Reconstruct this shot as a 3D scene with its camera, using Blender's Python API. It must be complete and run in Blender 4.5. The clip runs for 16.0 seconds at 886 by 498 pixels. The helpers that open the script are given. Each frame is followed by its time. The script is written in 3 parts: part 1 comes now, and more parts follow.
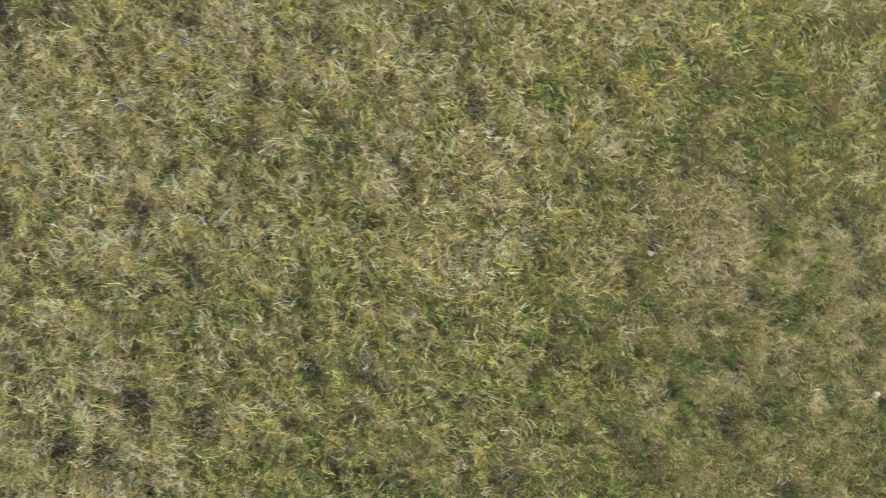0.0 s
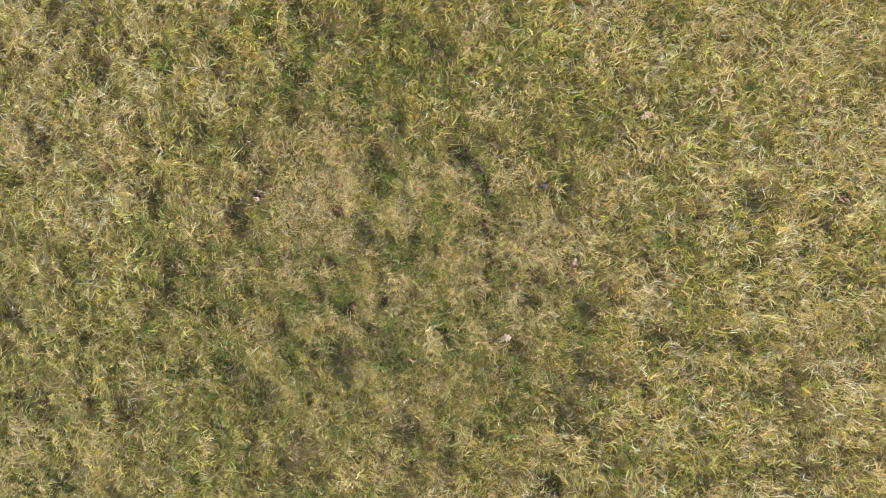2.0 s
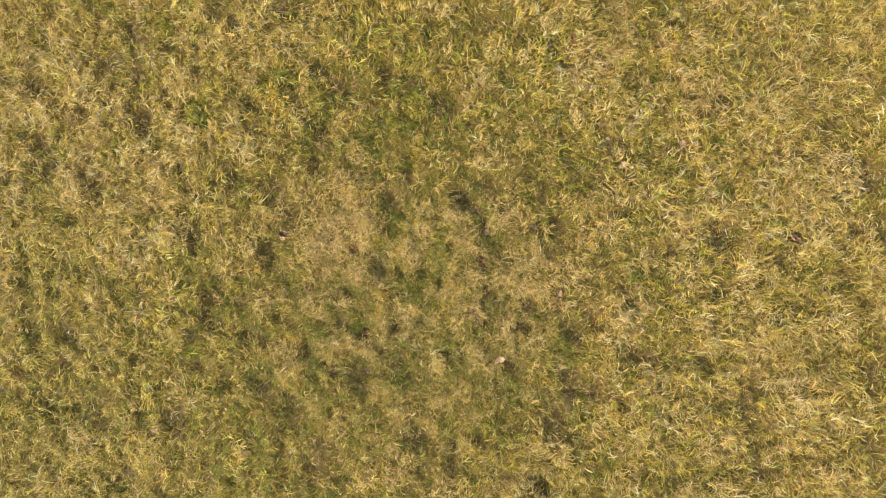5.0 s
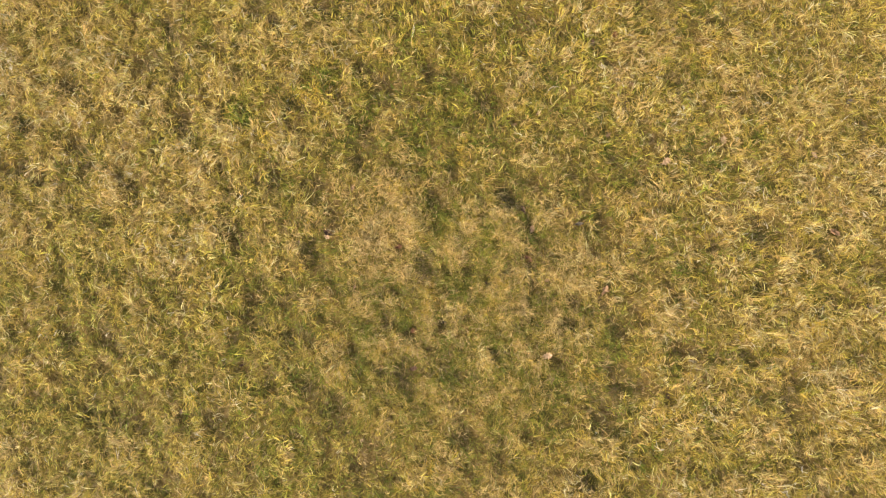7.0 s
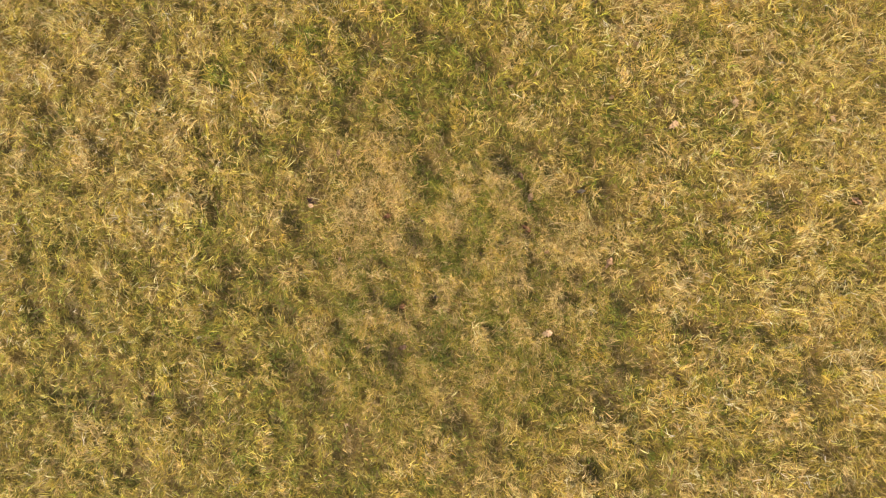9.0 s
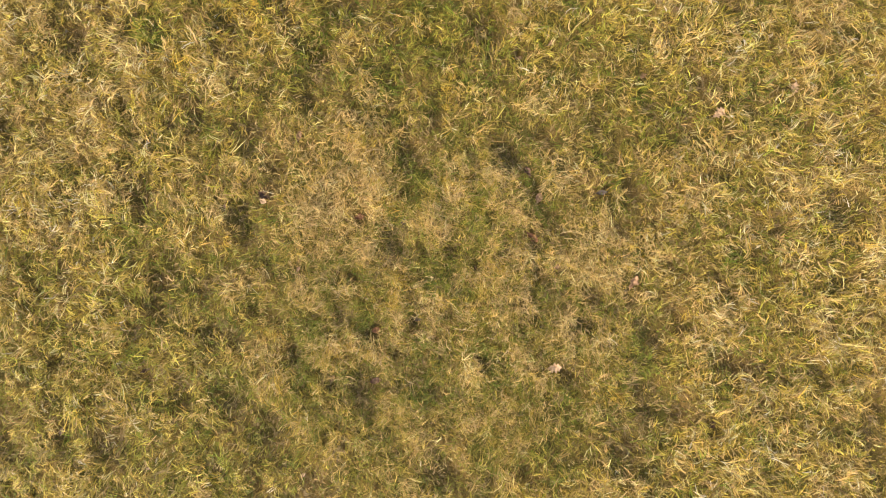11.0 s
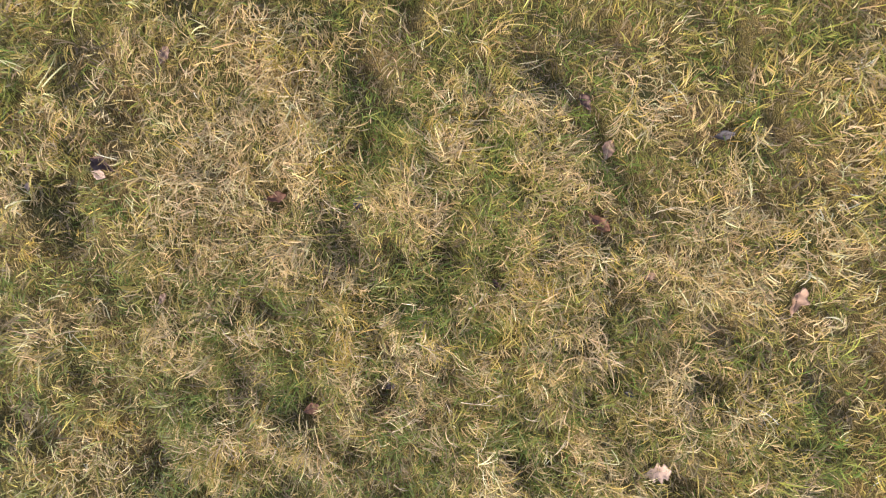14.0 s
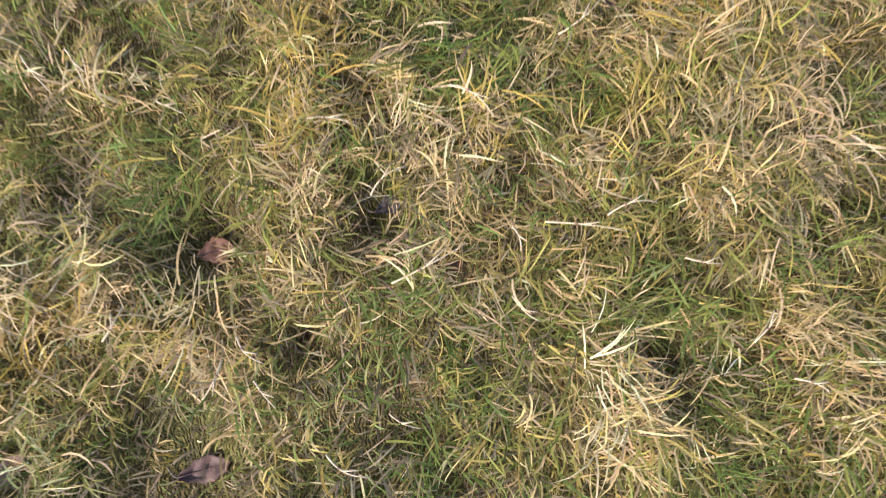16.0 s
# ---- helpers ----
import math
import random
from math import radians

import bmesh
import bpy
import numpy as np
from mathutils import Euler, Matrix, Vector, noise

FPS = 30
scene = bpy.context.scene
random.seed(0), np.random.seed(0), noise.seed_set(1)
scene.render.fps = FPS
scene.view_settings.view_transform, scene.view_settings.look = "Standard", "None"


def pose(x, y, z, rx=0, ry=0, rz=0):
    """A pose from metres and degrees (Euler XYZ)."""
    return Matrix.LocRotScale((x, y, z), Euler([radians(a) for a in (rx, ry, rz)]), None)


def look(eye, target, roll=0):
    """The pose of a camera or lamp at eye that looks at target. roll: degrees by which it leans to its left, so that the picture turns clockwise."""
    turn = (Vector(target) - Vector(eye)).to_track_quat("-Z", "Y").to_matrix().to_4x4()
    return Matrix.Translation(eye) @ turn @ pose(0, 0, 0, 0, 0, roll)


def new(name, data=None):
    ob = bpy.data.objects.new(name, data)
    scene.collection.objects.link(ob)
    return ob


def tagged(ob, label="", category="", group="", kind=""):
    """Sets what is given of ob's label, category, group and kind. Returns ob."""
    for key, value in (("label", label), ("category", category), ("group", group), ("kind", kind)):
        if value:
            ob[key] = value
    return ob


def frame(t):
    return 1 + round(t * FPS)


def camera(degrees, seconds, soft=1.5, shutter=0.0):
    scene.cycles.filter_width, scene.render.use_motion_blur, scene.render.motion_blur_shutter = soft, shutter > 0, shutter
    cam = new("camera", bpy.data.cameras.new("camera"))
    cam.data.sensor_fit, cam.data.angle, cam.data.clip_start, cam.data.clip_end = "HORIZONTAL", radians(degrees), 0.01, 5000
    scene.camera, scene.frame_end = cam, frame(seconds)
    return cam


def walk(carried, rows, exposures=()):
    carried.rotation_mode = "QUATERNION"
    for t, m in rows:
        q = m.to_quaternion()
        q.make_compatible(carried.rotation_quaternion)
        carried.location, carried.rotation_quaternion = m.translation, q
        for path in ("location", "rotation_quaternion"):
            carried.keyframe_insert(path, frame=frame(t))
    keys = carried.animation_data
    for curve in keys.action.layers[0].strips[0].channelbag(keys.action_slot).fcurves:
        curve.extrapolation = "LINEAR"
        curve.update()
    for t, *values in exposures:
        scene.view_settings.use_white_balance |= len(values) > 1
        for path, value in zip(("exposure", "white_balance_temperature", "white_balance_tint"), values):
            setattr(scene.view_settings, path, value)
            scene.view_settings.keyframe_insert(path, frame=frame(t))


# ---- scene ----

# ---------------------------------------------------------------- camera
LENS = 84.0
cam = camera(LENS, 16.0, soft=1.15, shutter=0.2)
# seconds, place (m), turn (degrees); the camera looks down at the lawn
ROWS = [
    (0, -2.518, 0.602, 2.184, 0.85, -7.41, 2.29),
    (0.5, -1.686, 0.500, 2.163, 1.12, -4.68, -0.07),
    (1, -0.991, 0.375, 2.244, 1.78, -0.82, 0.55),
    (1.5, -0.502, 0.340, 2.318, 1.74, 1.38, 0.98),
    (2, -0.186, 0.376, 2.393, 1.29, 2.86, 0.71),
    (2.5, 0.008, 0.425, 2.467, 1.03, 3.86, 0.12),
    (3, 0.043, 0.485, 2.547, 0.80, 4.05, 0.48),
    (3.5, 0.005, 0.539, 2.621, 0.73, 3.96, 1.31),
    (4, -0.040, 0.584, 2.684, 0.49, 3.75, 1.17),
    (6.5, -0.432, 0.601, 2.764, 0.38, 1.91, -0.05),
    (7, -0.503, 0.573, 2.763, 0.54, 1.64, -0.05),
    (7.5, -0.533, 0.544, 2.760, 0.63, 1.54, 0.18),
    (8, -0.532, 0.480, 2.739, 0.99, 1.61, 0.77),
    (8.5, -0.477, 0.409, 2.665, 1.33, 1.77, -0.33),
    (9, -0.453, 0.357, 2.566, 1.79, 1.91, 0.06),
    (9.2, -0.454, 0.351, 2.522, 1.85, 1.90, 0.79),
    (11.3, -0.454, 0.506, 1.959, 0.17, 0.59, 1.48),
    (11.5, -0.455, 0.527, 1.895, 0.13, 0.62, 1.13),
    (12, -0.463, 0.573, 1.743, -0.12, 0.73, 0.83),
    (12.5, -0.476, 0.561, 1.589, 0.90, 0.53, 1.33),
    (13, -0.447, 0.534, 1.424, 1.80, 1.13, 1.20),
    (13.5, -0.432, 0.470, 1.260, 3.34, 1.33, 0.53),
    (14, -0.432, 0.418, 1.084, 3.70, 1.32, -0.56),
    (14.5, -0.460, 0.320, 0.919, 5.32, 1.30, -0.56),
    (15, -0.483, 0.209, 0.762, 7.80, 1.48, -0.01),
    (15.5, -0.504, 0.113, 0.619, 10.21, 1.10, 0.06),
    (16, -0.528, 0.054, 0.476, 9.52, -1.15, 0.41),
]
# seconds, stops, white balance
EXPOSURES = [
    (0.0, 0.69, 5800, -1), (1.0, 0.82, 6300, 1), (2.0, 0.97, 6750, 4), (3.0, 1.01, 7700, 6), (3.5, 1.02, 8800, 6), (4.2, 1.03, 9400, 5),
    (9.2, 1.05, 10900, 11), (11.5, 1.03, 9100, 11), (12.1, 1.03, 7500, 15), (13.0, 1.02, 6600, 17), (13.6, 1.03, 6350, 16),
    (14.5, 1.07, 7000, 16), (15.0, 1.11, 6900, 16), (16.0, 1.14, 6300, 19),
]
walk(cam, [(t, pose(x, y, z, rx, ry, rz)) for t, x, y, z, rx, ry, rz in ROWS], EXPOSURES)

# ---------------------------------------------------------------- sky and sun
SUN_FROM = Vector((-0.72, -0.68, 0.66)).normalized()   # towards the sun
elevation = math.asin(SUN_FROM.z)
azimuth = math.atan2(SUN_FROM.x, SUN_FROM.y)
world = bpy.data.worlds.new("sky")
scene.world = world
world.use_nodes = True
nt = world.node_tree
sky = nt.nodes.new("ShaderNodeTexSky")
sky.sky_type = "NISHITA"
sky.sun_disc = False
sky.sun_elevation, sky.sun_rotation = elevation, azimuth
sky.air_density, sky.dust_density = 1.0, 2.5
nt.links.new(sky.outputs[0], nt.nodes["Background"].inputs[0])
nt.nodes["Background"].inputs[1].default_value = 0.15
sun_data = bpy.data.lights.new("sun", "SUN")
sun_data.energy, sun_data.angle, sun_data.color = 2.3, radians(3.0), (1.0, 0.93, 0.82)
sun = new("sun", sun_data)
sun.matrix_world = look((0, 0, 30), Vector((0, 0, 30)) - SUN_FROM)


# ---------------------------------------------------------------- materials
def material(name):
    m = bpy.data.materials.new(name)
    m.use_nodes = True
    t = m.node_tree
    return m, t, t.nodes["Principled BSDF"]


def node(t, kind, **inputs):
    n = t.nodes.new(kind)
    for key, value in inputs.items():
        n.inputs[key].default_value = value
    return n


def ramp(t, source, stops):
    r = t.nodes.new("ShaderNodeValToRGB")
    els = r.color_ramp.elements
    while len(els) < len(stops):
        els.new(0.5)
    for e, (p, c) in zip(els, stops):
        e.position, e.color = p, (*c, 1)
    t.links.new(source, r.inputs[0])
    return r


def grass_material():
    """Blades: own hue from the mesh, varied blade by blade, with light passing through the thin leaf."""
    m, t, bsdf = material("grass_blades")
    hue = t.nodes.new("ShaderNodeAttribute")
    hue.attribute_name = "blade_hue"
    geo = t.nodes.new("ShaderNodeNewGeometry")
    hsv = t.nodes.new("ShaderNodeHueSaturation")
    spread = node(t, "ShaderNodeMapRange")
    spread.inputs["To Min"].default_value, spread.inputs["To Max"].default_value = 0.87, 1.14
    t.links.new(geo.outputs["Random Per Island"], spread.inputs["Value"])
    t.links.new(spread.outputs[0], hsv.inputs["Value"])
    t.links.new(hue.outputs["Color"], hsv.inputs["Color"])
    grain = node(t, "ShaderNodeTexNoise", Scale=420.0, Detail=3.0)
    place = t.nodes.new("ShaderNodeTexCoord")
    t.links.new(place.outputs["Object"], grain.inputs["Vector"])
    speck = ramp(t, grain.outputs[0], [(0.3, (0.8, 0.78, 0.74)), (0.7, (1.1, 1.09, 1.06))])
    mix = t.nodes.new("ShaderNodeMix")
    mix.data_type, mix.blend_type = "RGBA", "MULTIPLY"
    mix.inputs[0].default_value = 1.0
    t.links.new(hsv.outputs[0], mix.inputs[6])
    t.links.new(speck.outputs[0], mix.inputs[7])
    t.links.new(mix.outputs[2], bsdf.inputs["Base Color"])
    bsdf.inputs["Roughness"].default_value = 0.5
    bsdf.inputs["Specular IOR Level"].default_value = 0.35
    glow = t.nodes.new("ShaderNodeBsdfTranslucent")
    t.links.new(mix.outputs[2], glow.inputs["Color"])
    both = t.nodes.new("ShaderNodeMixShader")
    both.inputs[0].default_value = 0.4
    t.links.new(bsdf.outputs[0], both.inputs[1])
    t.links.new(glow.outputs[0], both.inputs[2])
    t.links.new(both.outputs[0], t.nodes["Material Output"].inputs["Surface"])
    return m


def soil_material():
    """Dark soil under rotting thatch; farther off the same lawn seen as a whole."""
    m, t, bsdf = material("soil_and_thatch")
    place = t.nodes.new("ShaderNodeTexCoord")
    fine = node(t, "ShaderNodeTexNoise", Scale=140.0, Detail=6.0, Roughness=0.7)
    coarse = node(t, "ShaderNodeTexNoise", Scale=7.0, Detail=5.0, Roughness=0.6)
    fibre = node(t, "ShaderNodeTexWave", Scale=60.0, Distortion=18.0, Detail=4.0)
    for n in (fine, coarse, fibre):
        t.links.new(place.outputs["Object"], n.inputs["Vector"])
    a = ramp(t, fine.outputs[0], [(0.25, (0.06, 0.05, 0.032)), (0.5, (0.17, 0.14, 0.075)), (0.75, (0.35, 0.285, 0.155))])
    b = ramp(t, coarse.outputs[0], [(0.35, (0.6, 0.72, 0.42)), (0.65, (1.25, 1.08, 0.86))])
    mix = t.nodes.new("ShaderNodeMix")
    mix.data_type, mix.blend_type = "RGBA", "MULTIPLY"
    mix.inputs[0].default_value = 1.0
    t.links.new(a.outputs[0], mix.inputs[6])
    t.links.new(b.outputs[0], mix.inputs[7])
    split = t.nodes.new("ShaderNodeVectorMath")   # distance from the middle of the dense turf, in oval steps
    split.operation = "MULTIPLY_ADD"
    split.inputs[1].default_value, split.inputs[2].default_value = (1 / 3.5, 1 / 1.95, 0), (1.02 / 3.5, -0.6 / 1.95, 0)
    t.links.new(place.outputs["Object"], split.inputs[0])
    reach = t.nodes.new("ShaderNodeVectorMath")
    reach.operation = "LENGTH"
    t.links.new(split.outputs[0], reach.inputs[0])
    far = node(t, "ShaderNodeMapRange")
    far.inputs["From Min"].default_value, far.inputs["From Max"].default_value = 0.95, 1.3
    t.links.new(reach.outputs["Value"], far.inputs["Value"])
    turf = ramp(t, fine.outputs[0], [(0.25, (0.1, 0.08, 0.03)), (0.5, (0.225, 0.18, 0.074)), (0.75, (0.38, 0.3, 0.14))])
    whole = t.nodes.new("ShaderNodeMix")
    whole.data_type = "RGBA"
    t.links.new(far.outputs[0], whole.inputs[0])
    t.links.new(mix.outputs[2], whole.inputs[6])
    t.links.new(turf.outputs[0], whole.inputs[7])
    t.links.new(whole.outputs[2], bsdf.inputs["Base Color"])
    bsdf.inputs["Roughness"].default_value = 0.95
    bsdf.inputs["Specular IOR Level"].default_value = 0.15
    bump = node(t, "ShaderNodeBump", Strength=0.8, Distance=0.006)
    t.links.new(fibre.outputs[0], bump.inputs["Height"])
    t.links.new(bump.outputs[0], bsdf.inputs["Normal"])
    return m


def leaf_material(name, dark, pale):
    m, t, bsdf = material(name)
    place = t.nodes.new("ShaderNodeTexCoord")
    blotch = node(t, "ShaderNodeTexNoise", Scale=55.0, Detail=5.0, Roughness=0.65)
    veins = node(t, "ShaderNodeTexNoise", Scale=380.0, Detail=3.0)
    t.links.new(place.outputs["Object"], blotch.inputs["Vector"])
    t.links.new(place.outputs["Object"], veins.inputs["Vector"])
    c = ramp(t, blotch.outputs[0], [(0.3, dark), (0.68, pale)])
    t.links.new(c.outputs[0], bsdf.inputs["Base Color"])
    bsdf.inputs["Roughness"].default_value = 0.6
    bsdf.inputs["Specular IOR Level"].default_value = 0.3
    bump = node(t, "ShaderNodeBump", Strength=0.4, Distance=0.001)
    t.links.new(veins.outputs[0], bump.inputs["Height"])
    t.links.new(bump.outputs[0], bsdf.inputs["Normal"])
    return m


GRASS = grass_material()
SOIL = soil_material()
PALE_LEAF = leaf_material("bleached_leaf", (0.29, 0.195, 0.142), (0.54, 0.395, 0.3))
TAN_LEAF = leaf_material("tan_leaf", (0.2, 0.12, 0.085), (0.38, 0.255, 0.18))
RUSSET_LEAF = leaf_material("russet_leaf", (0.12, 0.055, 0.035), (0.27, 0.135, 0.08))
BROWN_LEAF = leaf_material("brown_leaf", (0.06, 0.035, 0.03), (0.15, 0.09, 0.07))
GREY_LEAF = leaf_material("grey_leaf", (0.06, 0.055, 0.055), (0.13, 0.115, 0.11))
BARK = leaf_material("grey_bark", (0.1, 0.08, 0.06), (0.26, 0.22, 0.17))
STALK = leaf_material("dry_stalk", (0.46, 0.37, 0.23), (0.64, 0.54, 0.38))

# ---------------------------------------------------------------- the lawn's patches: x, y, radius (m)
HOLLOW = [
    (-1.19, 0.8, 0.052), (-1.1, 0.05, 0.04), (-1.01, -0.03, 0.03), (-0.98, -0.54, 0.085), (-0.91, 0.18, 0.022), (-0.86, 0.35, 0.022), (-0.79, -0.1, 0.085), (-0.78, 0.03, 0.022),
    (-0.75, 0.15, 0.022), (-0.75, 0.28, 0.022), (-0.69, 0.51, 0.068), (-0.65, 0.04, 0.022), (-0.61, 0.17, 0.03), (-0.61, 0.28, 0.03), (-0.57, 0.48, 0.03), (-0.56, -0.03, 0.022),
    (-0.44, 0.47, 0.04), (-0.43, 0.23, 0.03), (-0.31, 1.43, 0.085), (-0.3, 0.02, 0.03), (-0.21, 0.91, 0.068), (-0.14, 0.16, 0.022), (-0.12, 0.78, 0.052), (-0.08, 0.41, 0.03),
    (-0.06, 0.21, 0.03), (-0.01, 0.62, 0.052), (0.06, -0.03, 0.04), (0.14, 0.18, 0.04), (0.16, 0.31, 0.04), (0.3, -0.3, 0.085), (0.32, 0.78, 0.052), (0.4, -0.12, 0.085),
    (0.43, 0.16, 0.068),
]
STRAW = [
    (-1.19, -0.06, 0.085), (-1.03, 0.71, 0.085), (-1.01, 0.48, 0.04), (-0.93, 0.08, 0.022), (-0.9, 0.3, 0.048), (-0.88, 0, 0.03), (-0.85, 0.12, 0.022), (-0.84, 0.93, 0.068),
    (-0.81, 1.16, 0.068), (-0.79, 0.47, 0.052), (-0.77, 0.75, 0.085), (-0.75, 0.05, 0.03), (-0.72, -0.02, 0.03), (-0.67, 0.2, 0.036), (-0.66, 0.11, 0.022), (-0.66, 0.31, 0.03),
    (-0.57, 0.3, 0.04), (-0.5, 0.58, 0.052), (-0.48, 0.28, 0.022), (-0.36, -0.02, 0.04), (-0.26, 0.42, 0.04), (-0.24, 0.25, 0.04), (-0.18, 0.67, 0.04), (-0.15, -0.03, 0.03),
    (-0.15, 0.36, 0.03), (-0.14, 0.25, 0.042), (-0.13, 0.06, 0.045), (-0.12, 0.46, 0.04), (-0.03, 0.83, 0.068), (0.04, 0.18, 0.052), (0.05, 0.04, 0.04), (0.4, 0.49, 0.085),
    (0.61, 0.76, 0.085),
]
GREEN = [
    (-1.79, 0.01, 0.052), (-1.76, 1.4, 0.085), (-1.59, 0.34, 0.04), (-1.48, 0.88, 0.04), (-1.3, 1.54, 0.085), (-1.2, 0.58, 0.052), (-1.16, 0.4, 0.04), (-1.09, 1.27, 0.052),
    (-1.04, -0.02, 0.04), (-1.04, 0.15, 0.04), (-0.9, 0.23, 0.022), (-0.88, 0.41, 0.022), (-0.86, 0.37, 0.03), (-0.85, -0.05, 0.022), (-0.8, 0.21, 0.04), (-0.75, 1.24, 0.068),
    (-0.72, 0.24, 0.022), (-0.71, 0.66, 0.04), (-0.59, 0.76, 0.085), (-0.57, 0.06, 0.052), (-0.54, -0.12, 0.04), (-0.52, 0.37, 0.052), (-0.44, 0.38, 0.022), (-0.35, 0.69, 0.04),
    (-0.3, 0.07, 0.03), (-0.21, 0.01, 0.022), (-0.14, -0.08, 0.03), (-0.05, 0.32, 0.03), (-0.02, 0.65, 0.052), (0.45, 0.24, 0.04),
]
AMBER = [
    (-1.78, 1.21, 0.03), (-1.54, 1.26, 0.03), (-1.35, 1.44, 0.085), (-1.18, 0.12, 0.03), (-1.18, 0.31, 0.022), (-1.06, 1.12, 0.052), (-0.91, 0.02, 0.03), (-0.83, 0.15, 0.022),
    (-0.67, 0.36, 0.022), (-0.66, 0.99, 0.03), (-0.48, 1.14, 0.04), (-0.35, 0.04, 0.022), (-0.11, 0.51, 0.022), (0.12, 0.67, 0.03),
]
# fallen leaves: x, y, length, turn (degrees)
PALE_OAK = [(0, 0, 0.06, 12), (0.677, 1.093, 0.058, 35), (1.015, 1.215, 0.055, 80), (0.729, 1.852, 0.03, 20), (1.538, 1.133, 0.042, 130)]
# the second, dark one also stands in for shade beside a pale scrap
CURLED = [(0.322, 0.365, 0.068, 65), (-1.236, 0.69, 0.062, 150), (1.633, 0.693, 0.075, 150), (-1.741, -0.069, 0.045, 200)]
CLEAR = [(x, y, 0.55 * size) for x, y, size, turn in PALE_OAK + CURLED] + [
    (0.682, -0.235, 0.024), (0.395, 1.816, 0.03), (0.27, 1.775, 0.026), (-0.577, 0.186, 0.016), (-0.505, 0.123, 0.014), (0.003, 0.424, 0.018), (-0.616, 0.75, 0.016),
    (-0.754, 0.135, 0.026), (-0.102, 0.547, 0.03), (-0.079, 0.712, 0.032), (0.184, 0.741, 0.032), (-0.836, 0.612, 0.032), (-1.242, 0.669, 0.03),
    (-2.097, -0.340, 0.025), (-0.753, -0.083, 0.035), (-0.934, -0.081, 0.025), (0.352, 1.25, 0.03), (-0.176, 1.309, 0.03)]
# wide strawier, paler stretches, then greener, darker ones; partly uneven light put into hue
BROAD_PALE = [(-2.5, 1.6, 0.5), (-3.2, 1.8, 0.7), (-3.9, 1.0, 0.6), (1.6, 1.2, 0.6), (1.6, -0.3, 0.5), (-0.9, 0.62, 0.27), (0.1, 0.45, 0.25)]
BROAD_DARK = [(-2.6, -0.5, 0.7), (-1.2, -0.6, 0.5), (-0.5, 1.5, 0.35), (-1.5, 0.2, 0.4)]
rng = np.random.default_rng(7)
CELL, WEST, SOUTH, COLUMNS, ROWS_UP = 0.01, -5.0, -2.0, 800, 500


def scatter(seed, count, small, large, main):
    """Lesser patches strewn over the lawn between the main ones, finer in the trodden middle."""
    r = np.random.default_rng(seed)
    out = []
    while len(out) < count:
        x, y, size = r.uniform(-4.7, 2.5), r.uniform(-1.4, 2.4), small + (large - small) * r.random() ** 1.8
        size *= 0.45 + 0.55 * min(1, math.hypot(x + 0.5, y - 0.3) / 1.2)
        if math.hypot((x + 0.48) / 0.5, (y - 0.2) / 0.32) > 1 and all(math.hypot(x - mx, y - my) > 0.9 * (size + mr) for mx, my, mr in main):
            out.append((x, y, size))
    return out


def chart(spots, edge=1.4):
    """A map of soft-edged patches, a little longer north to south: how far each cell of the lawn lies within any of them, 0 to 1."""
    out = np.zeros((ROWS_UP, COLUMNS))
    for sx, sy, size in spots:
        i, j, k = int((sx - WEST) / CELL), int((sy - SOUTH) / CELL), int((2.6 if edge > 1 else 3.6) * size / CELL) + 2
        i0, i1, j0, j1 = max(0, i - k), min(COLUMNS, i + k), max(0, j - k), min(ROWS_UP, j + k)
        if i0 >= i1 or j0 >= j1:
            continue
        dx, dy = np.meshgrid(WEST + CELL * np.arange(i0, i1) - sx, SOUTH + CELL * np.arange(j0, j1) - sy)
        out[j0:j1, i0:i1] = np.maximum(out[j0:j1, i0:i1], np.exp(-0.75 * (((0.97 * dx + 0.26 * dy) / (0.88 * size)) ** 2 + ((0.97 * dy - 0.26 * dx) / (1.15 * size)) ** 2) ** edge))
    return out


def patches(map_of, x, y, rim=0.03):
    """The map's value at each place, with uneven rims."""
    u = (x - WEST + rim * (value_noise(61, x, y, 0.05) - 0.5)) / CELL
    v = (y - SOUTH + rim * (value_noise(62, x, y, 0.05) - 0.5)) / CELL
    inside_map = (u > 0) & (u < COLUMNS - 2) & (v > 0) & (v < ROWS_UP - 2)
    u, v = np.clip(u, 0, COLUMNS - 2), np.clip(v, 0, ROWS_UP - 2)
    i, j = u.astype(int), v.astype(int)
    a, b = u - i, v - j
    low = map_of[j, i] * (1 - a) + map_of[j, i + 1] * a
    high = map_of[j + 1, i] * (1 - a) + map_of[j + 1, i + 1] * a
    return np.where(inside_map, low * (1 - b) + high * b, 0.0)


MAIN = HOLLOW + STRAW
HOLLOW_MAP, STRAW_MAP = chart(HOLLOW + scatter(51, 360, 0.022, 0.08, MAIN)), chart(STRAW + scatter(52, 260, 0.024, 0.09, MAIN))
GREEN_MAP, AMBER_MAP = chart(GREEN + scatter(53, 40, 0.03, 0.06, GREEN)), chart(AMBER + scatter(54, 18, 0.02, 0.05, AMBER))
CLEAR_MAP, PALE_MAP, DARK_MAP = chart(CLEAR), chart(BROAD_PALE, 0.9), chart(BROAD_DARK, 0.9)


